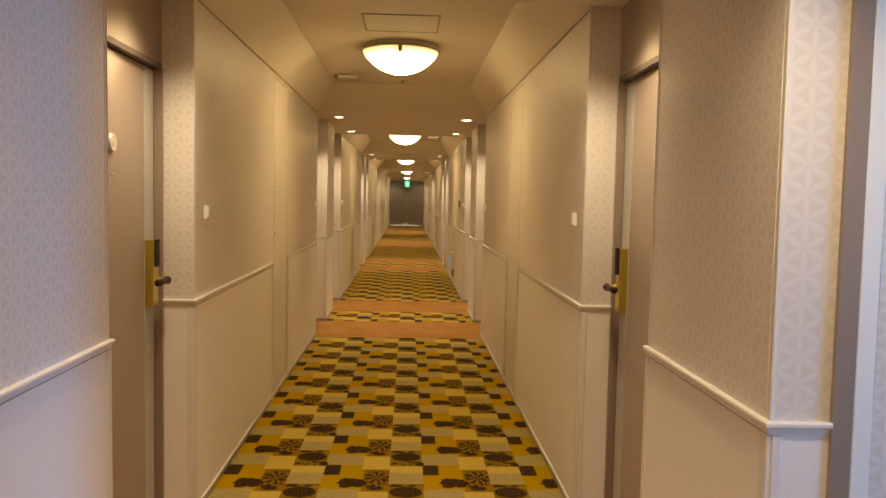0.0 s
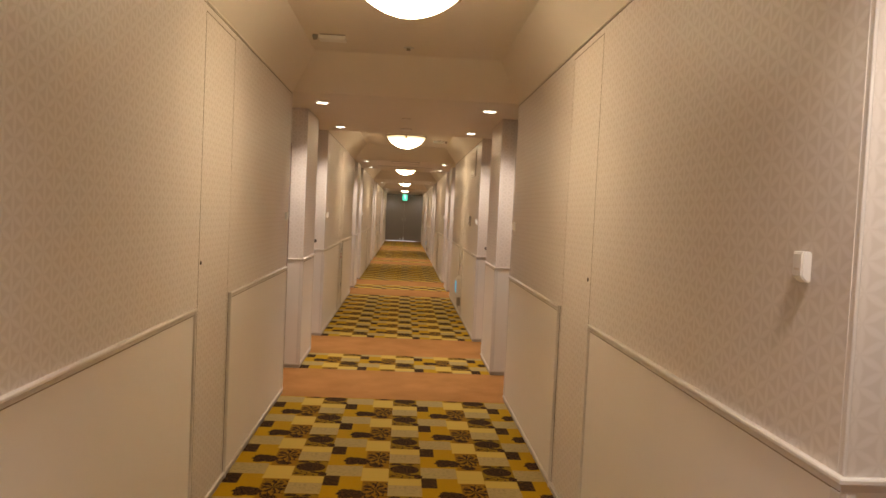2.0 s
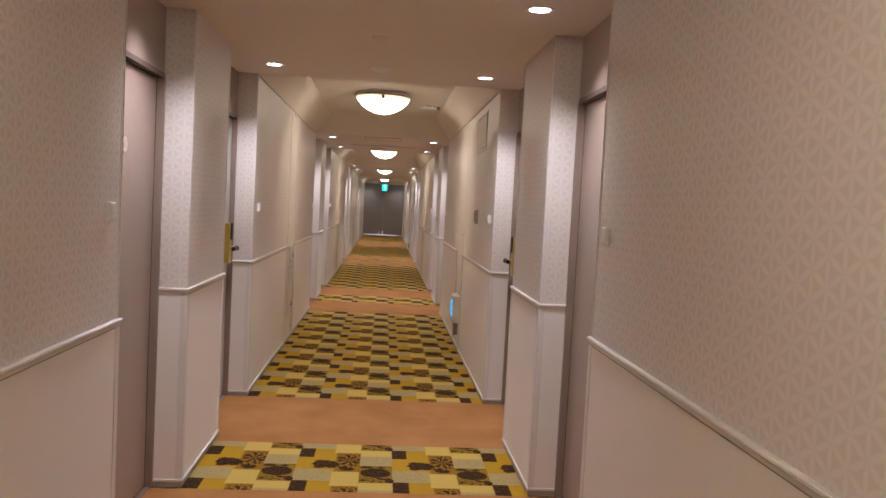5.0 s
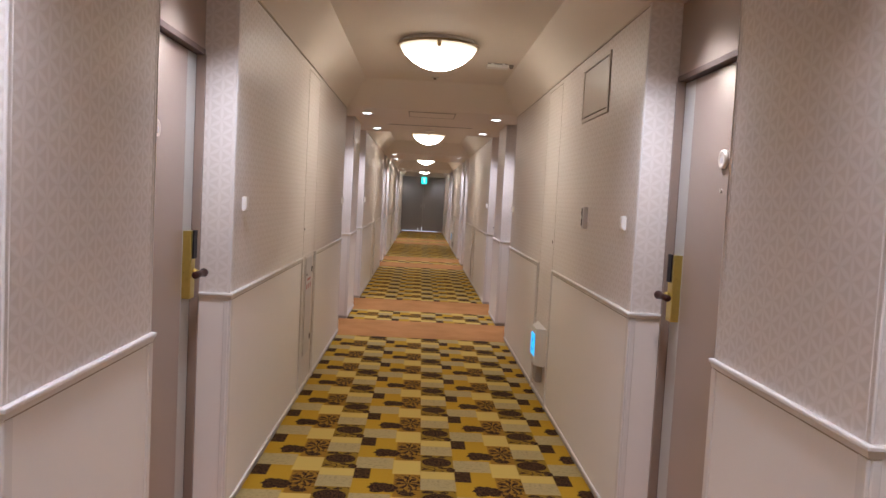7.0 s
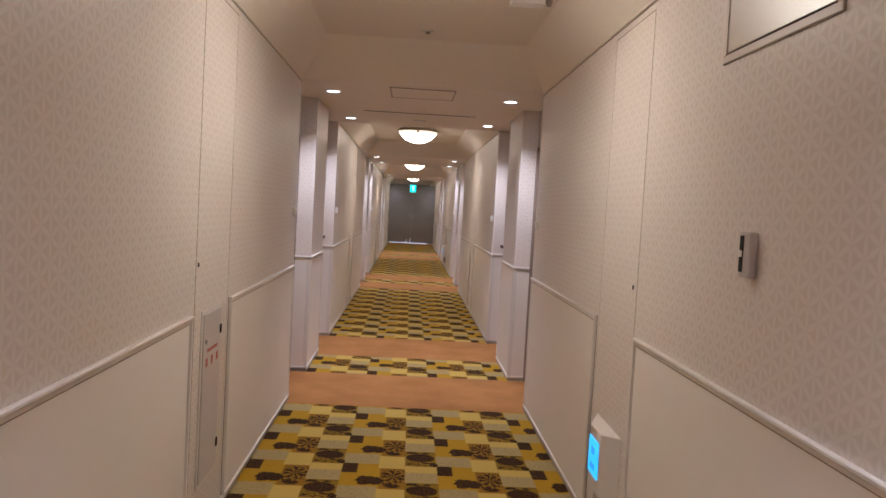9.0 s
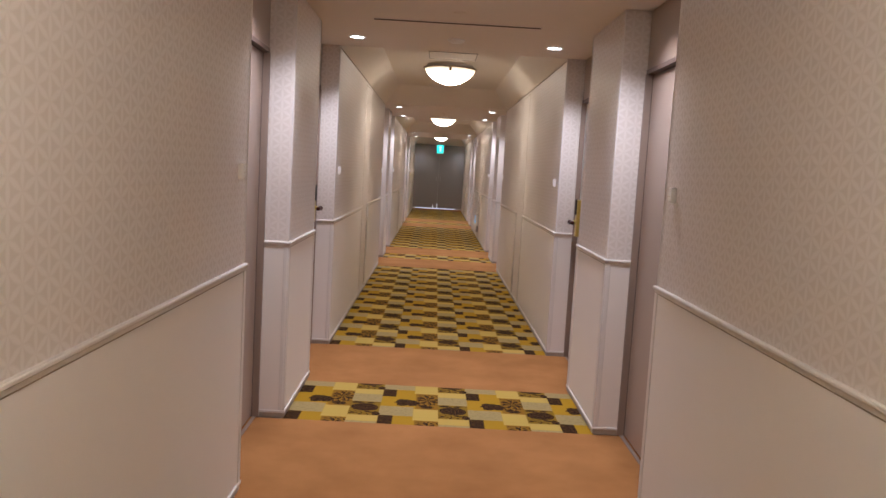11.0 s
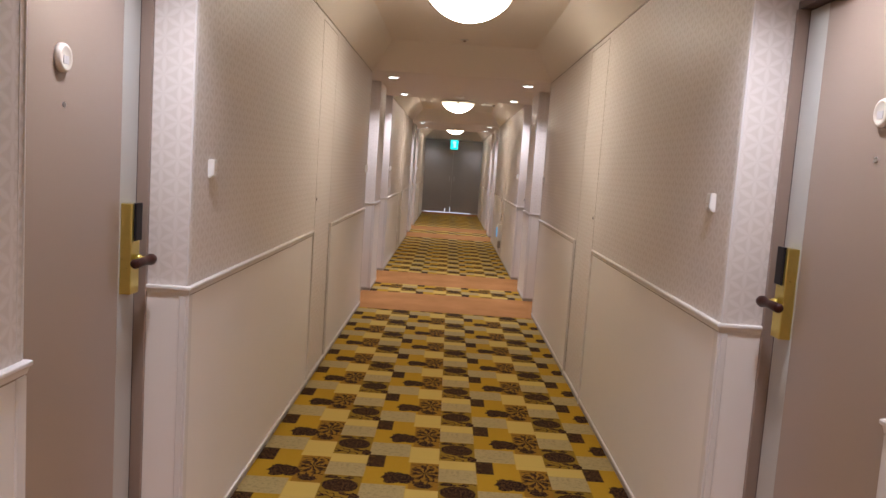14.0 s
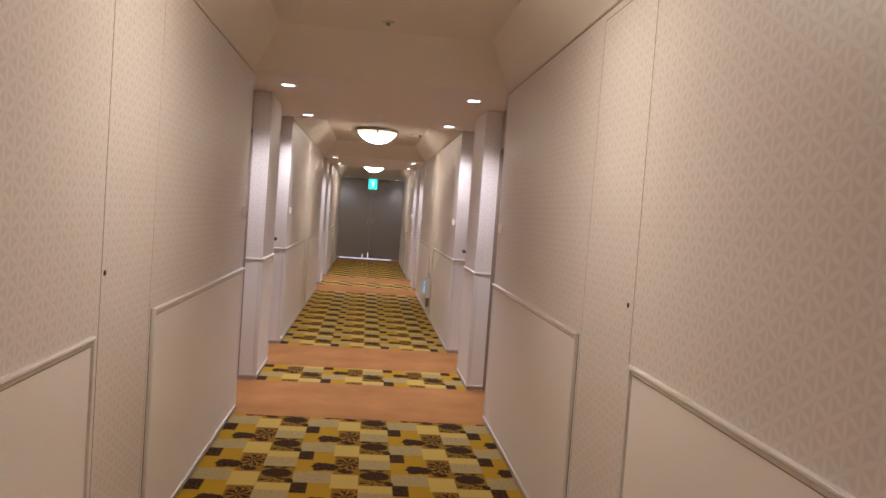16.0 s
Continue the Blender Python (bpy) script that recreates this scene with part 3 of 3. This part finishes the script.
# ---- ceiling lamps ----
def build_dome():
    d = base("ceiling_light", "lit white alabaster bowl lamp with a bronze rim", "ceiling lamp", "ceiling bowl lamps")
    pts = [(0.0, -0.200)] + [(0.272 * k / 14, -0.045 - 0.155 * (1 - (k / 14) ** 2) ** 0.8) for k in range(1, 15)] + [(0.0, -0.044)]
    bowl = part("bowl", lathe(pts, steps=48), BOWL, d, "glowing white glass bowl", True)
    part("rim", ring(((0.266, -0.034), (0.284, -0.043), (0.290, -0.036), (0.286, -0.029), (0.270, -0.029))), BRONZE, d, "bronze rim ring", True)
    part("canopy", lathe(((0.0, -0.043), (0.268, -0.042), (0.269, -0.030), (0.240, -0.022), (0.250, -0.010), (0.255, 0.0), (0.0, 0.0)), steps=40), PLASTIC, d, "pale mounting plate", True)
    for i in range(3):
        a = math.radians(-90 + 120 * i)
        c, n = math.cos(a), math.sin(a)
        bm = box_mesh(0.262, 0.284, -0.014, 0.014, -0.085, -0.030, bevel=0.005)
        bmesh.ops.transform(bm, matrix=Matrix.Rotation(a, 4, "Z"), verts=bm.verts)
        part("clip", bm, BRONZE, d, "bronze clip over the rim")
    return d


def build_downlight():
    d = base("downlight", "small round recessed downlight, lit", "downlight", "soffit downlights")
    part("trim_ring", lathe(((0.046, 0.0), (0.046, -0.004), (0.054, -0.006), (0.062, -0.003), (0.062, 0.0)), steps=28), PLASTIC, d, "white trim ring", True)
    part("lens", lathe(((0.0, -0.0035), (0.047, -0.0035), (0.047, -0.001), (0.0, -0.001)), steps=24), LENS, d, "glowing lens")
    return d


def build_smoke():
    d = base("smoke_detector", "flat white detector box on the coffer ceiling", "detector", "ceiling detectors")
    body = part("body", box_mesh(-0.085, 0.085, -0.05, 0.05, -0.032, -0.008, bevel=0.005, seg=2), PLASTIC, d, "white plastic body")
    part("backplate", box_mesh(-0.078, 0.078, -0.043, 0.043, -0.0075, 0.0), HATCHEDGE, d, "dull metal backplate")
    for px in (-0.045, 0.045):
        part("lug", box_mesh(px - 0.012, px + 0.012, -0.054, -0.0505, -0.020, 0.0, bevel=0.002), PLASTIC, d, "white fixing lug")
    part("test_hook", lathe(((0.0, 0), (0.018, 0), (0.018, -0.012), (0.012, -0.030), (0.0, -0.032)), (0.112, 0, 0), steps=16), HATCHEDGE, d, "small dull metal test head", True)
    return d


def build_sprinkler():
    d = base("sprinkler", "small dull metal sprinkler head on the ceiling", "sprinkler", "ceiling sprinklers")
    part("rosette", lathe(((0.0, -0.006), (0.030, -0.006), (0.036, -0.003), (0.038, 0.0), (0.0, 0.0)), steps=24), STEEL, d, "flat metal rosette", True)
    part("head", lathe(((0.0, -0.020), (0.015, -0.019), (0.016, -0.017), (0.010, -0.015), (0.012, -0.010), (0.014, -0.0065), (0.0, -0.0065)), steps=18), HATCHEDGE, d, "dark sprinkler head", True)
    return d


dome, dl, smoke, spr = build_dome(), build_downlight(), build_smoke(), build_sprinkler()


def put(master, done, m):
    if done:
        return copy_thing(master, m)
    master.matrix_basis = m
    return master


lamp = bpy.data.lights.new("downlight_beam", "SPOT")
lamp.energy, lamp.color, lamp.spot_size, lamp.spot_blend, lamp.shadow_soft_size = SPOT_POWER, SPOT_TINT, radians(125), 0.8, 0.06
dim = lamp.copy()
dim.energy = SPOT_POWER * 0.15
count = [0, 0, 0, 0]
for i, (s0, e0) in enumerate(zip(STARTS, ENDS)):
    put(dome, count[0], pose(0, s0 + (e0 - s0) / 2 - 0.09, TOP))
    count[0] += 1
    put(spr, count[1], pose(0, e0 - 0.76, TOP))
    count[1] += 1
    if i in (2, 4):
        put(smoke, count[2], pose(0.49, s0 + 2.98, TOP))
        count[2] += 1
    elif i == 1:
        put(smoke, count[2], pose(-0.48, s0 + 3.60, TOP, 0, 0, 180))
        count[2] += 1
    for dy in (0.524, 2.352):
        if e0 + dy > FAR:
            continue
        for x in (-0.695, 0.695):
            put(dl, count[3], pose(x, e0 + dy, LOW))
            count[3] += 1
            new("downlight_beam", lamp if i < 5 else dim).matrix_world = pose(x, e0 + dy, LOW - 0.012)
    if e0 + 1.33 < FAR:
        cover = base("sprinkler_cover", "flat beige concealed sprinkler cover on the soffit", "sprinkler", "soffit sprinkler covers", at=(0, e0 + 1.33, LOW))
        part("cap", lathe(((0.0, -0.006), (0.036, -0.006), (0.040, -0.003), (0.042, 0.0), (0.0, 0.0)), steps=24), CEIL, cover, "beige cap", True)
        disc = base("heat_detector", "flat round white detector on the soffit", "detector", "ceiling detectors", at=(0, e0 + 2.25, LOW))
        part("disc", lathe(((0.0, -0.022), (0.035, -0.022), (0.055, -0.012), (0.062, 0.0), (0.0, 0.0)), steps=28), PLASTIC, disc, "white disc", True)


# ---- hatches and grilles in the ceiling ----
def build_hatch(x, y, z, w, l):
    d = base("ceiling_hatch", "square papered inspection hatch with a thin metal edge", "hatch", "ceiling hatches", at=(x, y, z))
    part("panel", box_mesh(-w / 2 + 0.012, w / 2 - 0.012, -l / 2 + 0.012, l / 2 - 0.012, -0.004, 0.0, bevel=0.001), CEIL, d, "beige panel")
    for x0, x1, y0, y1 in ((-w / 2, w / 2, -l / 2, -l / 2 + 0.009), (-w / 2, w / 2, l / 2 - 0.009, l / 2), (-w / 2, -w / 2 + 0.009, -l / 2 + 0.01, l / 2 - 0.01), (w / 2 - 0.009, w / 2, -l / 2 + 0.01, l / 2 - 0.01)):
        part("edge", box_mesh(x0, x1, y0, y1, -0.006, 0.0, bevel=0.001), HATCHEDGE, d, "thin dull metal edge strip")
    return d


build_hatch(0.012, 4.82, TOP, 0.47, 0.47)
build_hatch(0.012, 19.86, TOP, 0.47, 0.47)
build_hatch(0.0, 15.72, LOW, 0.49, 0.50)
slot = base("ceiling_vent", "long dark slot air diffuser across the soffit", "air vent", at=(-0.008, 16.97, LOW))
part("slot", box_mesh(-0.51, 0.51, -0.013, 0.013, -0.005, 0.0), SHADOWGAP, slot, "dark open slot")
for y0, y1 in ((-0.022, -0.0125), (0.0125, 0.022)):
    part("slot_edge", box_mesh(-0.52, 0.52, y0, y1, -0.003, 0.0, bevel=0.001), TRIM, slot, "pale slot edge")


# ---- small things on the walls ----
def build_switch(s):
    d = base("wall_switch", "small white plastic call box on the wallpaper", "switch", "wall call boxes")
    prof = ((0.0, -0.034), (0.009, -0.034), (0.022, -0.022), (0.022, 0.028), (0.019, 0.031), (0.0, 0.031))
    bm = bmesh.new()
    ends = [[bm.verts.new((-s * px, py, pz)) for px, pz in prof] for py in (-0.020, 0.020)]
    for k in range(len(prof)):
        n = (k + 1) % len(prof)
        bm.faces.new((ends[0][k], ends[0][n], ends[1][n], ends[1][k]))
    bm.faces.new(ends[0])
    bm.faces.new(ends[1][::-1])
    bmesh.ops.recalc_face_normals(bm, faces=bm.faces)
    bmesh.ops.bevel(bm, geom=bm.edges[:], offset=0.003, segments=2, affect="EDGES")
    part("body", bm, PLASTIC, d, "white plastic body sloped underneath")
    part("sounder_slot", box_mesh(*mirror_x(s, -0.0226, -0.021), -0.010, 0.010, -0.008, -0.004), CREAM, d, "fine cream slot")
    return d


for s in (-1, 1):
    master, n = build_switch(s), 0
    for i in range(1, len(STARTS)):
        put(master, n, pose(s * H, STARTS[i] + 0.183, 1.363))
        copy_thing(master, pose(s * H, ENDS[i] - 0.13, 1.364))
        n += 1


def build_floor_sign(y):
    d = base("floor_exit_light", "low wall box with a glowing cyan exit panel", "exit light", "low exit lights", at=(H, y, 0))
    bm = bmesh.new()
    low = [bm.verts.new(p) for p in ((0, -0.17, 0.27), (-0.066, -0.09, 0.27), (-0.066, 0.09, 0.27), (0, 0.25, 0.27))]
    top = [bm.verts.new(p) for p in ((0, -0.17, 0.545), (-0.066, -0.09, 0.538), (-0.066, 0.09, 0.538), (0, 0.25, 0.545))]
    for i in range(4):
        bm.faces.new((low[i], low[(i + 1) % 4], top[(i + 1) % 4], top[i]))
    bm.faces.new(low)
    bm.faces.new(top[::-1])
    bmesh.ops.bevel(bm, geom=bm.edges[:], offset=0.004, segments=1, affect="EDGES")
    part("body", bm, TRIM, d, "beige sheet metal box with splayed sides")
    panel = part("panel", box_mesh(-0.071, -0.0665, -0.072, 0.080, 0.335, 0.490), CYAN, d, "glowing cyan panel")
    part("pictogram", box_mesh(-0.0725, -0.0712, -0.03, 0.04, 0.362, 0.385), DEEPCYAN, panel, "darker blue shape")
    part("pictogram", box_mesh(-0.0725, -0.0712, -0.02, 0.03, 0.425, 0.455), DEEPCYAN, panel, "darker blue shape")
    part("foot", box_mesh(-0.045, 0.0, -0.06, 0.06, 0.14, 0.268, bevel=0.004), SKIRTING, d, "darker foot bracket")
    return d


build_floor_sign(12.99)
build_floor_sign(STARTS[4] + 2.75)

cab = base("hydrant_cabinet", "narrow pale grey fire point door with red markings", "fire cabinet", at=(-H, 13.03, 0))
part("frame", box_mesh(0.0, 0.006, -0.155, 0.155, 0.235, 0.975, bevel=0.002), TRIM, cab, "pale frame")
leaf = part("leaf", box_mesh(0.0065, 0.012, -0.140, 0.140, 0.255, 0.960, bevel=0.002), HOSEDOOR, cab, "pale grey enamel door")
for z in (0.865, 0.36):
    part("hinge", box_mesh(0.0125, 0.018, 0.117, 0.135, z - 0.020, z + 0.020, bevel=0.002), BLACK, leaf, "dark hinge")
part("pull", lathe(((0.0, 0), (0.010, 0), (0.010, 0.010), (0.0, 0.012)), (0.012, -0.115, 0.845), "x", 14), STEEL, leaf, "small steel pull")
bm = box_mesh(0.0125, 0.0133, -0.08, 0.085, 0.795, 0.809)
part("red_heading", bm, RED, leaf, "red printed bar")
for yy in (-0.085, 0.0, 0.085):
    part("red_mark", box_mesh(0.0125, 0.0133, yy - 0.014, yy + 0.014, 0.736, 0.772), RED, leaf, "red printed mark")

hat = base("wall_hatch", "steel inspection hatch high on the wallpapered wall", "hatch", at=(H, 11.71, 2.076))
for y0, y1, z0, z1 in ((-0.320, 0.320, 0.138, 0.157), (-0.320, 0.320, -0.157, -0.136), (-0.320, -0.300, -0.1355, 0.1375), (0.300, 0.320, -0.1355, 0.1375)):
    part("frame", box_mesh(-0.008, 0.0, y0, y1, z0, z1, bevel=0.001), HATCHFRAME, hat, "greige painted steel frame")
part("backing", box_mesh(-0.003, 0.0, -0.2995, 0.2995, -0.1352, 0.1372), SHADOWGAP, hat, "dark gap round the panel")
part("panel", box_mesh(-0.007, -0.0035, -0.2945, 0.2935, -0.1295, 0.1325, bevel=0.001), HATCHPANEL, hat, "pale greige satin flush panel")
# hatch frame's shadow line as dark strips, on two sides only
edge = bmesh.new()
for y0, y1, z0, z1 in ((-0.323, 0.323, -0.160, -0.1575), (-0.323, -0.3205, -0.157, 0.157)):
    add_box(edge, -0.006, 0.0, y0, y1, z0, z1)
part("outer_shadow_line", edge, HATCHEDGE, hat, "dark strips painting the frame's shadow line below and on the near side")

sen = base("wall_sensor", "slim grey room sensor with a dark window", "sensor", at=(H, 11.752, 1.365))
part("body", box_mesh(-0.024, 0.0, -0.032, 0.032, -0.060, 0.062, bevel=0.006, seg=2), HOSEDOOR, sen, "grey plastic body")
part("window", box_mesh(-0.026, -0.0235, 0.002, 0.024, -0.045, 0.052, bevel=0.001), BLACK, sen, "dark window")
part("marker", box_mesh(-0.028, -0.0265, 0.004, 0.022, -0.005, 0.012), PLASTIC, sen, "white marker")


# ---- floor: carpet tiles and plain bands at the doors ----
floor = tagged(mesh_object("floor", box_mesh(-BACK, 6.8, NEAR - 0.3, FAR + 0.3, -0.12, -0.008), SKIRTING), "corridor floor laid with patterned carpet tiles", "floor", kind="structure")
tile_meshes = {}


def tile_mesh(u0, u1, v0, v1):
    key = tuple(round(k, 4) for k in (u0, u1, v0, v1))
    if key not in tile_meshes:
        bm = box_mesh(u0 + 0.0002, u1 - 0.0002, v0 + 0.0002, v1 - 0.0002, -0.0078, 0.0)
        me = bpy.data.meshes.new("carpet_tile")
        bm.to_mesh(me)
        bm.free()
        me.materials.append(CARPET)
        tile_meshes[key] = me
    return tile_meshes[key]


def lay(y0, y1):
    """Tiles from y0 to y1; the grid starts a little after y0, and the tiles at the edges are cut."""
    org = y0 + 0.135
    j0, j1 = math.floor((y0 - org) / TILE), math.ceil((y1 - org) / TILE)
    for j in range(j0, j1):
        v0, v1 = max(0.0, y0 - org - j * TILE), min(TILE, y1 - org - j * TILE)
        if v1 - v0 < 0.01:
            continue
        for i in range(-2, 2):
            u0, u1 = max(0.0, -H - i * TILE), min(TILE, H - i * TILE)
            t = new("carpet_tile", tile_mesh(u0, u1, v0, v1))
            t.parent = floor
            t.location = (i * TILE, org + j * TILE, 0)


lay(NEAR, ENDS[0] - LIP)
for i, e0 in enumerate(ENDS):
    if i:
        lay(STARTS[i], e0 - LIP)
    bands = [(e0 - LIP, min(e0 + RECESS - 0.018, FAR))]
    if i < len(ENDS) - 1:
        lay(e0 + RECESS - 0.018, STARTS[i + 1] - RECESS - LIP)
        bands.append((STARTS[i + 1] - RECESS - LIP, STARTS[i + 1]))
    for y0, y1 in bands:
        wide = 6.5 if (i == 0 and y0 < e0) else 1.10
        part("carpet_band", box_mesh(-1.10, wide, y0 + 0.001, y1 - 0.001, -0.0078, 0.0), ORANGE, floor, "plain orange carpet before the doors")
